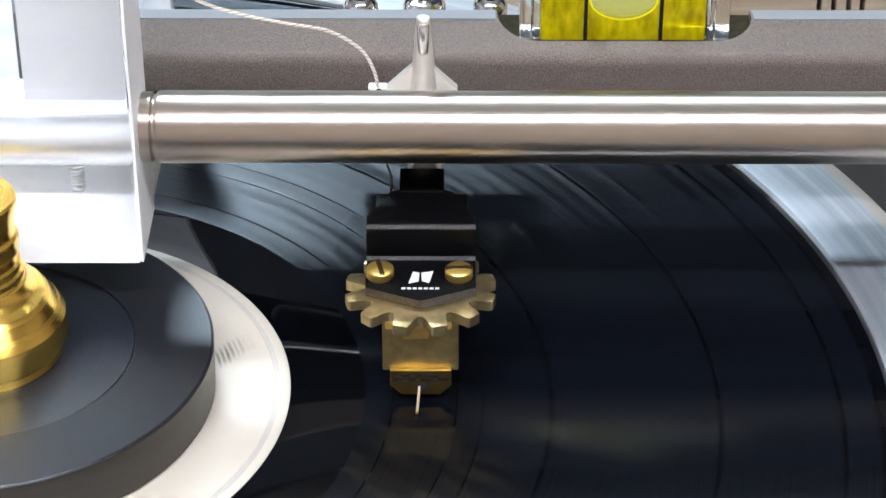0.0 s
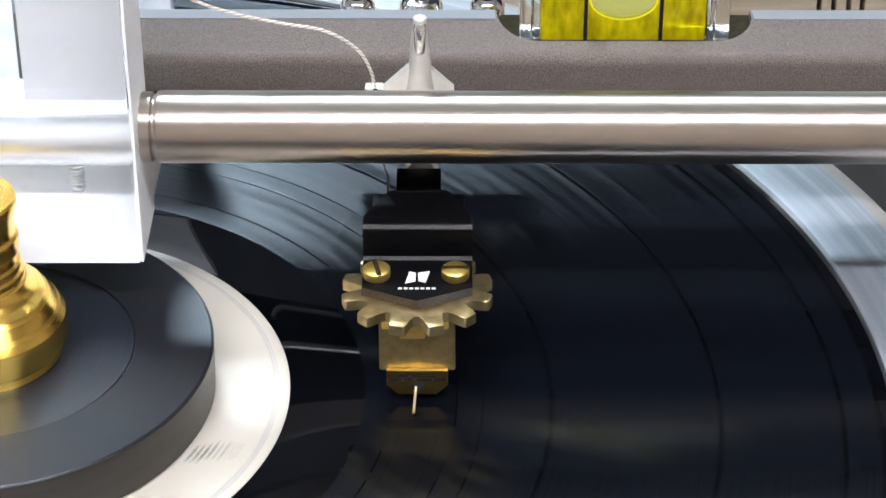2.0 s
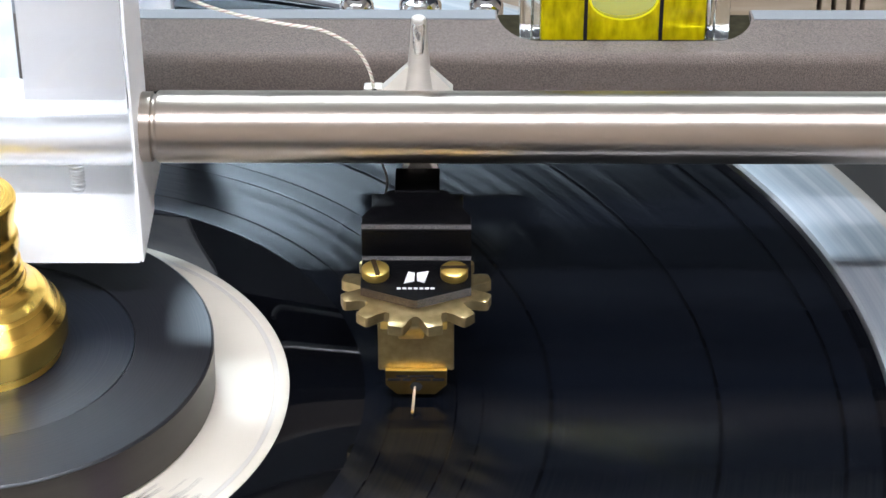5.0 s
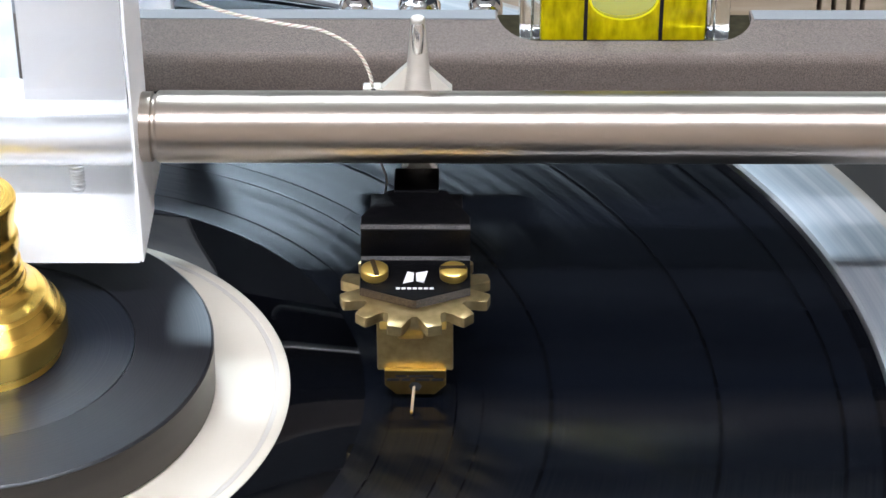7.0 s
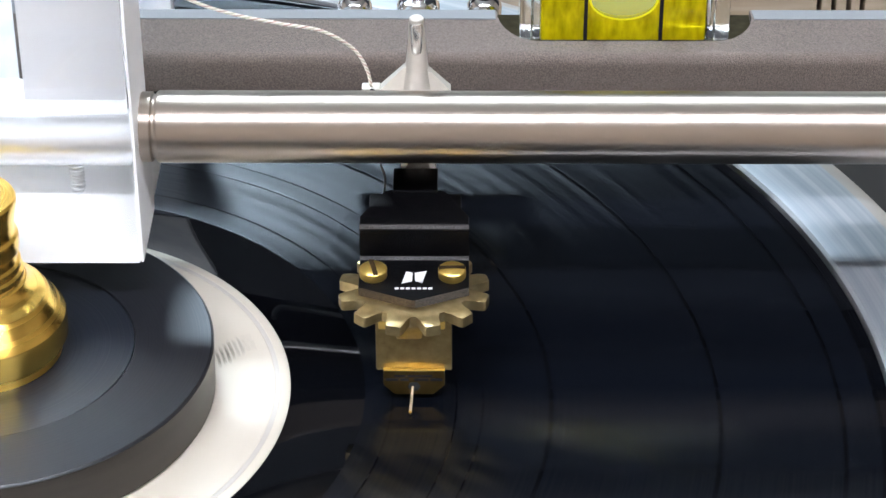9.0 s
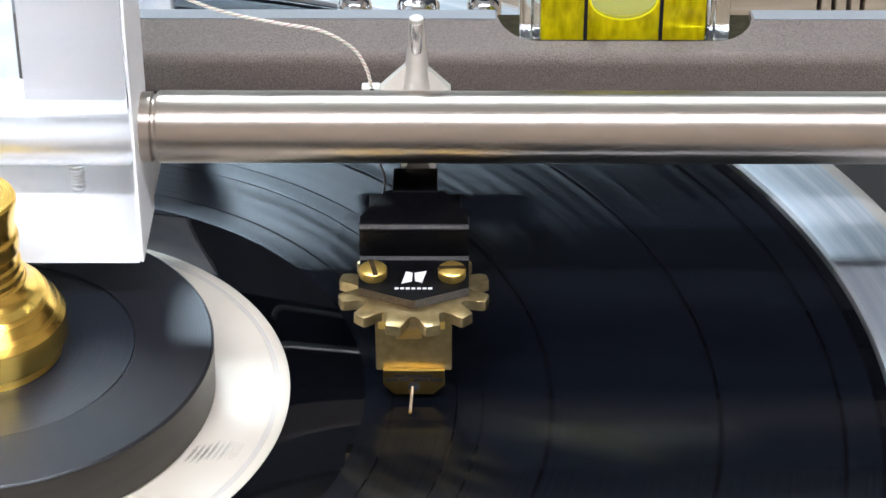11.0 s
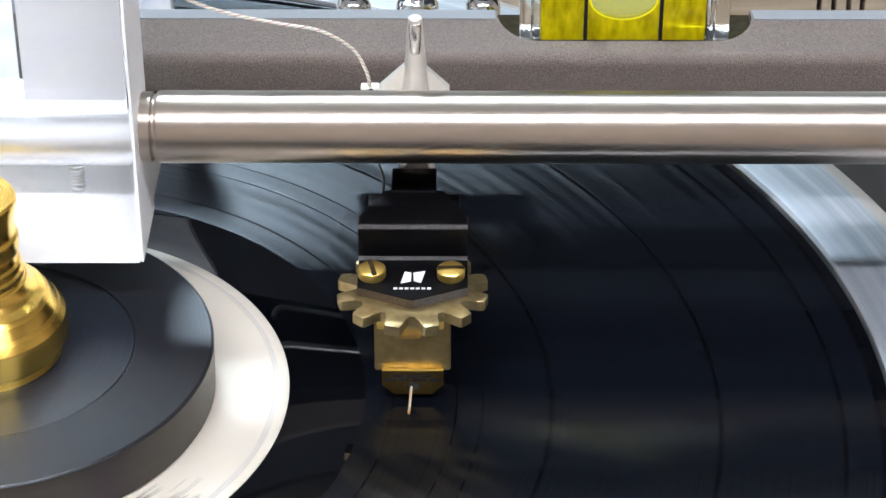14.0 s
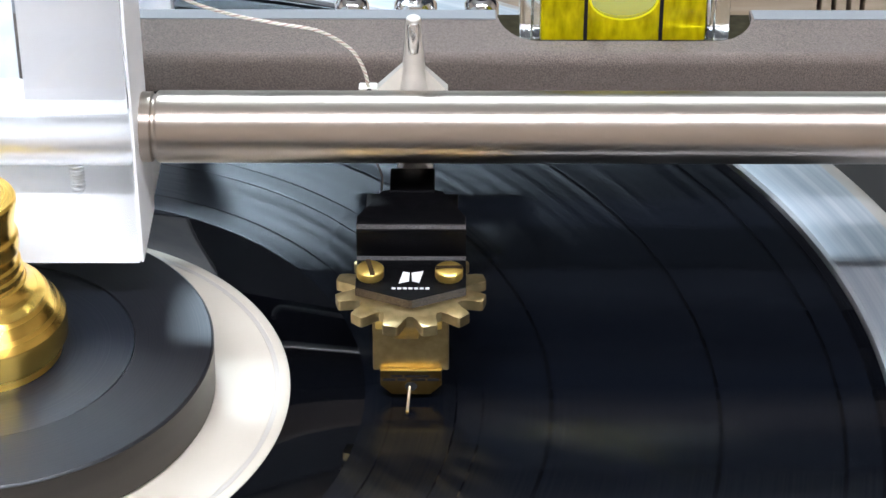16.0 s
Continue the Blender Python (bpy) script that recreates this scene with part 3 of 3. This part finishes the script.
# Thin pale strips stand in for the chamfer's reflected light.
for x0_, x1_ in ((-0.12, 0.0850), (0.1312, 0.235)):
    part("beam_sheen", profile_x([(0.0581, 0.04066), (0.0638, 0.03955), (0.0638, 0.0397), (0.0581, 0.0409)], x0_, x1_), EDGE_SHEEN, bar, "pale strip for the sheen on the beam's back edge")
# Unseen black box, added to darken the beam's reflection in the record.
part("dark_filler", box(-0.119, 0.234, 0.0478, 0.0612, 0.0238, 0.0334, 0.0003), BLACK, bar, "unseen black filler that darkens the beam's reflection")
# Made-up rods, placed to draw the bright lines mirrored in the dead wax.
for y_, b_ in ((0.0580, 0.0042), (0.0466, 0.0040)):
    part("reflection_rod", pipe([(0.0402, y_ - b_, 0.0236), (0.0408, y_ - 0.45 * b_, 0.0236), (0.0425, y_ - 0.04 * b_, 0.0236), (0.0470, y_, 0.0236), (0.0600, y_, 0.0236), (0.0760, y_, 0.0236)], 0.00055, 12, steps=80), CORE, bar, "thin bright rod added for a line mirrored in the record")
# Unseen plates, added to fit the pale slab mirrored in the record.
for z0_, z1_ in ((0.0060, 0.0290), (0.0312, 0.0560)):
    part("bearing_housing", box(-0.060, 0.0210, 0.1050, 0.1100, z0_, z1_, 0.0004), PALE_BLUISH, bar, "unseen pale bluish plate added for its reflection")
part("housing_arm", box(-0.055, -0.0050, 0.0640, 0.1048, 0.0330, 0.0380, 0.0006), BLACK, bar)
part("beam_post", moved(lathe([(0, -0.045), (0.012, -0.045), (0.006, 0.0238), (0, 0.0238)], 48), 0.205, 0.054, 0), SATIN, bar, "round support post")

VX0, VX1, VY, VZ = 0.0894, 0.1260, 0.0590, 0.0423
level = thing("spirit_level", "yellow-green spirit level vial with a bubble", "spirit level", pose(0, VY, VZ))
part("liquid", box(VX0 + 0.0035, VX1 - 0.0040, -0.0054, 0.0050, -0.0034, 0.0068, 0.0003, 2), LIQUID, level, "yellow-green liquid in its tube").visible_shadow = False
for x0_, x1_ in ((VX0 + 0.0020, VX0 + 0.0034), (VX1 - 0.0039, VX1 - 0.0026)):
    part("vial_body", box(x0_, x1_, -0.0053, 0.0050, -0.0034, 0.0068, 0.0003), VIAL_GLASS, level, "clear acrylic vial end").visible_shadow = False
for x0_, x1_ in ((VX0 - 0.0002, VX0 + 0.0018), (VX1 - 0.0024, VX1 + 0.0002)):
    part("end_cap", box(x0_, x1_, -0.0056, 0.0052, -0.0034, 0.0070, 0.0003), VIAL_END, level, "hazy clear end cap").visible_shadow = False
for gx in (0.1008, 0.1141):
    part("gauge_line", box(gx - 0.00033, gx + 0.00033, -0.00552, 0.0050, -0.0034, 0.00688), INK, level, "black gauge line")
for nm_, mat_, rx_, ry_, rz_, note in (("bubble_rim", RIM, 0.0067, 0.0005, 0.0047, "bright yellow rim of the bubble"), ("bubble", BUBBLE, 0.0060, 0.0009, 0.0041, "clear air bubble")):
    bub = bmesh.new()
    bmesh.ops.create_uvsphere(bub, u_segments=48, v_segments=32, radius=1.0, matrix=Matrix.Translation((0.1074, -0.0052, 0.0049)) @ Matrix.Diagonal((rx_, ry_, rz_, 1)))
    part(nm_, bub, mat_, level, note).visible_shadow = False

# ---- the carriage that slides along the tube ----
HOME_X = 0.0713
carriage = thing("tonearm_carriage", "sliding tonearm carriage with black headshell and gold cartridge", "tonearm", pose(HOME_X, 0, 0))
HW, HZ = 0.0091, 0.0205
shell = part("headshell", prism([(-HW, 0.0026), (-0.0003, -0.0012), (0.0003, -0.0012), (HW, 0.0026), (HW, 0.0135), (-HW, 0.0135)], HZ - 0.0017, HZ, 0.00025), BLACK, carriage, "black anodised headshell plate")
part("riser", profile_x([(0.0110, HZ - 0.0002), (0.0122, HZ - 0.0002), (0.0122, 0.0262), (0.0118, 0.0270), (0.0113, 0.0268), (0.0108, 0.0262), (0.0110, 0.0255)], -HW, HW, 0.00012), BLACK, carriage)
part("riser_top", prism([(-HW, 0.0118), (HW, 0.0118), (HW, 0.0142), (0.0052, 0.0222), (0.0040, 0.0226), (-0.0040, 0.0226), (-0.0052, 0.0222), (-HW, 0.0142)], 0.0248, 0.0269, 0.0003), BLACK, carriage)
# Lighter strips stand in for the highlight lines on the riser's fillets.
for y_, z_ in ((0.01085, HZ + 0.0001), (0.0112, 0.02655)):
    part("glint_strip", profile_x([(y_ - 0.0004, z_ - 0.0001), (y_, z_ - 0.0003), (y_ + 0.0003, z_ + 0.0004), (y_ - 0.0001, z_ + 0.0004)], -HW, HW), EDGE_GLINT, carriage, "speckled grey strip for the glint along the fillet")
part("neck", box(-0.0038, 0.0038, 0.0215, 0.0292, 0.0246, 0.0272, 0.0003), BLACK, carriage)
part("rear_block", box(-0.0079, 0.0078, 0.0200, 0.0268, 0.0205, 0.0235, 0.0003), BLACK, carriage)
part("slide_rod", moved(lathe([(0, 0.0), (0.0024, 0.0), (0.0031, 0.0007), (0.0031, 0.0048), (0, 0.0048)], 48, "y"), 0.0004, 0.0293, 0.0262), CORE, carriage, "bright metal rod")
part("slider", box(-0.0085, 0.0065, 0.0284, 0.0330, 0.0285, 0.0402, 0.0006), BLACK, carriage, "black metal slider")
part("slider_arm", box(-0.0028, 0.0028, 0.0360, 0.0780, 0.0190, 0.0225, 0.0004), BLACK, carriage)
part("slider_web", box(-0.0028, 0.0028, 0.0340, 0.0384, 0.0190, 0.0340, 0.0004), BLACK, carriage)
for px_, r_, z_ in ((-0.0120, 0.0032, 0.0400), (-0.0002, 0.0040, 0.0380), (0.0121, 0.0032, 0.0400)):
    part("thumb_screw", moved(lathe([(0, 0.0190), (0.0030, 0.0190), (0.0030, 0.031), (r_, 0.0318), (r_, 0.0350), (r_ - 0.0008, 0.0362), (0.0018, 0.0366), (0.0018, z_), (0, z_ + 0.001)], 48), px_, 0.0750, 0), CHROME, carriage, "chrome thumb screw")
part("cross_bar", box(-0.0160, 0.0160, 0.0715, 0.0785, 0.0150, 0.0192, 0.0004), SATIN, carriage)
# the lift pin, a cone on a three-sided foot
pin = part("lift_pin", moved(lathe([(0, 0.0405), (0.0030, 0.0405), (0.0024, 0.0432), (0.0019, 0.0470), (0.0015, 0.0510), (0.0013, 0.0545), (0.0012, 0.0556), (0.0010, 0.0558), (0, 0.0558)], 48), 0.0003, 0.0300, 0), SATIN, carriage, "tapered pale pin with a polished flat")
part("polished_flat", moved(lathe([(0, 0.0489), (0.0006, 0.0491), (0.00105, 0.0498), (0.00105, 0.0546), (0.0009, 0.0551), (0, 0.0552)], 32), 0.0003, 0.0293, 0), TIP, pin, "chrome flat on the pin")
foot = bmesh.new()
a = [foot.verts.new(v) for v in ((-0.0060, 0.0285, 0.0402), (0.0060, 0.0285, 0.0402), (0.0060, 0.0315, 0.0402), (-0.0060, 0.0315, 0.0402))]
b = [foot.verts.new(v) for v in ((-0.0060, 0.0290, 0.0424), (0.0060, 0.0290, 0.0424), (0.0060, 0.0312, 0.0424), (-0.0060, 0.0312, 0.0424))]
c = [foot.verts.new(v) for v in ((-0.0018, 0.0292, 0.0468), (0.0018, 0.0292, 0.0468), (0.0015, 0.0312, 0.0468), (-0.0015, 0.0312, 0.0468))]
for lo, hi in ((a, b), (b, c)):
    for i in range(4):
        foot.faces.new((lo[i], lo[(i + 1) % 4], hi[(i + 1) % 4], hi[i]))
foot.faces.new(a[::-1])
foot.faces.new(c)
part("pin_foot", foot, SATIN, carriage, "sloping foot of the pin", smooth=15)
clip = part("wire_clip", box(-0.0090, -0.0058, 0.0288, 0.0312, 0.0402, 0.0429, 0.0003), SATIN, carriage)
part("clip_hole", moved(lathe([(0, 0), (0.0005, 0), (0.0005, 0.0002), (0, 0.0002)], 20, "y"), -0.0072, 0.0287, 0.0424), HOLE_SHADE, clip)
WIRE = [(-0.0073, 0.0296, 0.0420), (-0.0080, 0.0296, 0.0460), (-0.0103, 0.0298, 0.0500), (-0.0155, 0.0300, 0.0532), (-0.0225, 0.0300, 0.0546), (-0.0300, 0.0300, 0.0563), (-0.0372, 0.0300, 0.0590), (-0.0450, 0.0300, 0.0640), (-0.0560, 0.0320, 0.0700)]
for k, mat in enumerate((WIRE_A, WIRE_B, WIRE_A, WIRE_C)):
    part("signal_wire", pipe(WIRE, 0.00015, 8, 0.00017, 22, k * math.pi / 2, 420), mat, carriage, "thin twisted signal wire")
part("lead", pipe([(-0.0056, 0.0300, 0.0310), (-0.0062, 0.0295, 0.0285), (-0.0052, 0.0270, 0.0262), (-0.0056, 0.0240, 0.0240)], 0.0002, 8, steps=30), LEAD, carriage, "thin grey lead")

# gold cartridge: toothed top plate, body, lower plate, cantilever and stylus
def gear(r_out, r_in, teeth, z0, z1):
    pts = []
    for k in range(teeth):
        c0 = 2 * math.pi * (k + 0.5) / teeth + math.pi / 2
        for step in range(24):
            da = (step - 12) / 24
            s = min(max((0.5 + 0.5 * math.cos(2 * math.pi * da) - 0.12) / 0.62, 0.0), 1.0)
            r = r_in + (r_out - r_in) * s * s * (3 - 2 * s)
            ang = c0 + da * 2 * math.pi / teeth
            pts.append((r * math.cos(ang), r * math.sin(ang)))
    return prism(pts, z0, z1, 0.0002)


teeth = gear(0.0126, 0.0092, 12, 0.0169, 0.01875)
bmesh.ops.scale(teeth, vec=(1, 0.93, 1), verts=teeth.verts)
part("toothed_plate", moved(teeth, 0, 0.0050, 0), GOLD_OLD, carriage, "gold plate with rounded teeth", smooth=25)
body = part("cartridge_body", box(-0.0063, 0.0063, -0.0005, 0.0120, 0.0058, 0.0165, 0.0003), GOLD_SHADED, carriage, "matt gold cartridge body, its shade put into the colour")
part("front_boss", profile_x([(-0.0004, 0.0120), (-0.0022, 0.0150), (-0.0030, 0.0165), (-0.0004, 0.0165)], -0.0030, 0.0014, 0.0003), GOLD_OLD, body)
for sx in (-0.0050, 0.0038):
    part("corner_lug", box(sx - 0.0008, sx + 0.0014, -0.0020, -0.0004, 0.0150, 0.0166, 0.0003), GOLD_SCREW, body)
lower = prism([(-0.0051, 0.0062), (0.0051, 0.0062), (0.0051, 0.0032), (0.0032, 0.0013), (-0.0032, 0.0013), (-0.0051, 0.0032)], 0.0, 0.0014, 0.00012)
bmesh.ops.rotate(lower, verts=lower.verts, matrix=Matrix.Rotation(radians(90), 3, "X"))
plate = part("lower_plate", moved(lower, 0, 0.0003, 0), GOLD_PLATE, carriage, "dark gold front plate with black writing", smooth=20)
# unreadable and trade writing as bars
for x0, x1, z0, z1 in ((-0.0033, -0.0014, 0.0049, 0.0053), (-0.0011, 0.0030, 0.0049, 0.0053), (-0.0047, -0.0026, 0.0041, 0.0046), (-0.0023, -0.0008, 0.0041, 0.0046), (0.0, 0.0024, 0.0041, 0.0046), (0.0027, 0.0047, 0.0041, 0.0046)):
    part("printed_bar", box(x0, x1, -0.00115, -0.00109, z0, z1), INK, plate)
# A brass strip stands in for the highlight on the plate's top edge.
part("edge_highlight", box(-0.0051, 0.0051, -0.00120, -0.0005, 0.0061, 0.00635, 0.00008), GOLD_SCREW, plate, "bright brass strip for the edge's highlight")
hole = prism([(0.0011 * math.cos(2 * math.pi * k / 6), 0.0030 + 0.0010 * math.sin(2 * math.pi * k / 6)) for k in range(6)], 0.0, 0.00008)
bmesh.ops.rotate(hole, verts=hole.verts, matrix=Matrix.Rotation(radians(90), 3, "X"))
part("cantilever_hole", moved(hole, 0, -0.0011, 0), HOLE_SHADE, plate)
can = part("cantilever", pipe([(-0.0002, -0.0008, 0.0031), (-0.0004, -0.0028, 0.0017), (-0.0006, -0.0050, 0.0004)], 0.00025, 12, steps=8), CANTILEVER, carriage, "pale thin cantilever")
part("stylus", moved(lathe([(0, 0.00002), (0.00022, 0.0003), (0.00028, 0.0007), (0, 0.0008)], 16), -0.0006, -0.0050, 0), GOLD_SCREW, can, "tiny stylus tip")


def slotted_screw(x, y, turn):
    ob = part("screw", lathe([(0, 0), (0.0022, 0), (0.0023, 0.0002), (0.0023, 0.0015), (0.0021, 0.0017), (0.0012, 0.00185), (0, 0.0019)], 48), GOLD_SCREW, shell, "slotted brass screw", pose(x, y, HZ, 0, 0, turn))
    # No slot is cut: a dark bar paints its shade.
    part("slot", box(-0.00222, 0.00222, -0.0004, 0.0004, 0.0014, 0.00194), SLOT_SHADE, ob, "dark bar for the shade in the screw slot")


slotted_screw(-0.0067, 0.0057, 102)
slotted_screw(0.0063, 0.0056, 2)
# Light caught by the front edge, painted as strips, brighter on the left.
for pts_ in (((-HW, 0.0025), (-0.0003, -0.0013)), ((-0.0003, -0.0013), (0.0003, -0.0013)), ((0.0003, -0.0013), (HW, 0.0025))):
    (xa, ya), (xb, yb) = pts_
    part("lit_strip", prism([(xa, ya), (xb, yb), (xb, yb + 0.0004), (xa, ya + 0.0004)], HZ - 0.0017, HZ - 0.0002), LIT_EDGE if xa < 0 else EDGE_GLINT, shell, "brown strip for light caught by the front edge")
# the maker's mark as two plain white shapes and a row of bars
for pts in (((-0.0020, 0.0034), (-0.0003, 0.0041), (-0.0002, 0.0066), (-0.0013, 0.0070)), ((0.0002, 0.0042), (0.0014, 0.0036), (0.0021, 0.0072), (0.0001, 0.0066))):
    part("mark", prism(pts, HZ + 0.00002, HZ + 0.00006), WHITE_PRINT, shell, "white printed mark")
for k in range(7):
    x = -0.0031 + 0.00092 * k
    part("printed_bar", box(x, x + 0.00066, 0.00175, 0.0023, HZ + 0.00002, HZ + 0.00006), WHITE_PRINT, shell)

# ---- background beyond the beam ----
cab = thing("slatted_cabinet", "beige wooden cabinet with a few dark upright slots", "cabinet")
part("cabinet_body", box(0.10, 0.62, 0.218, 0.45, TABLE_Z, -0.005, 0.002), WOOD, cab)
# A black sheet behind the slats paints the gaps dark.
part("slot_backing", box(0.160, 0.186, 0.2165, 0.2178, TABLE_Z + 0.01, -0.012), HOLE_SHADE, cab, "black sheet for the darkness in the slots")
edges = [0.102, 0.1671, 0.1683, 0.1707, 0.1719, 0.1744, 0.1756, 0.1778, 0.1790, 0.618]
for x0_, x1_ in zip(edges[::2], edges[1::2]):
    part("slat", box(x0_, x1_, 0.209, 0.2163, TABLE_Z + 0.004, -0.010, 0.0003), BEIGE_WOOD, cab)


# ---- what moves ----
def motions():
    turn = -200.0
    for ob, x, y in SPIN:
        z = ob.location.z
        walk(ob, [(0.2 * k, pose(0, 0, z, 0, 0, turn * 0.2 * k)) for k in range(81)])
    shift = [(0, 9.5), (0.5, 10.3), (1.0, 10.2), (1.5, 6.2), (2.0, 3.4), (2.5, 4.0), (3.0, 3.2), (3.5, 1.8), (4.0, 3.1), (4.6, 2.2), (5.2, 1.2), (5.8, 2.0), (6.5, 1.1), (7.0, -0.2), (7.5, 0.3), (8.0, 1.2), (8.5, 0.0), (9.0, -2.4), (9.6, -2.6), (10.2, -2.0), (10.8, -2.7), (11.5, -2.6), (12.0, -3.7), (12.5, -4.8), (13.0, -3.6), (13.5, -3.7), (14.0, -4.7), (14.5, -5.0), (15.0, -3.7), (15.5, -4.6), (16.0, -7.8)]
    walk(carriage, [(t, pose(HOME_X + s * 0.0000935, 0, 0)) for t, s in shift])


motions()
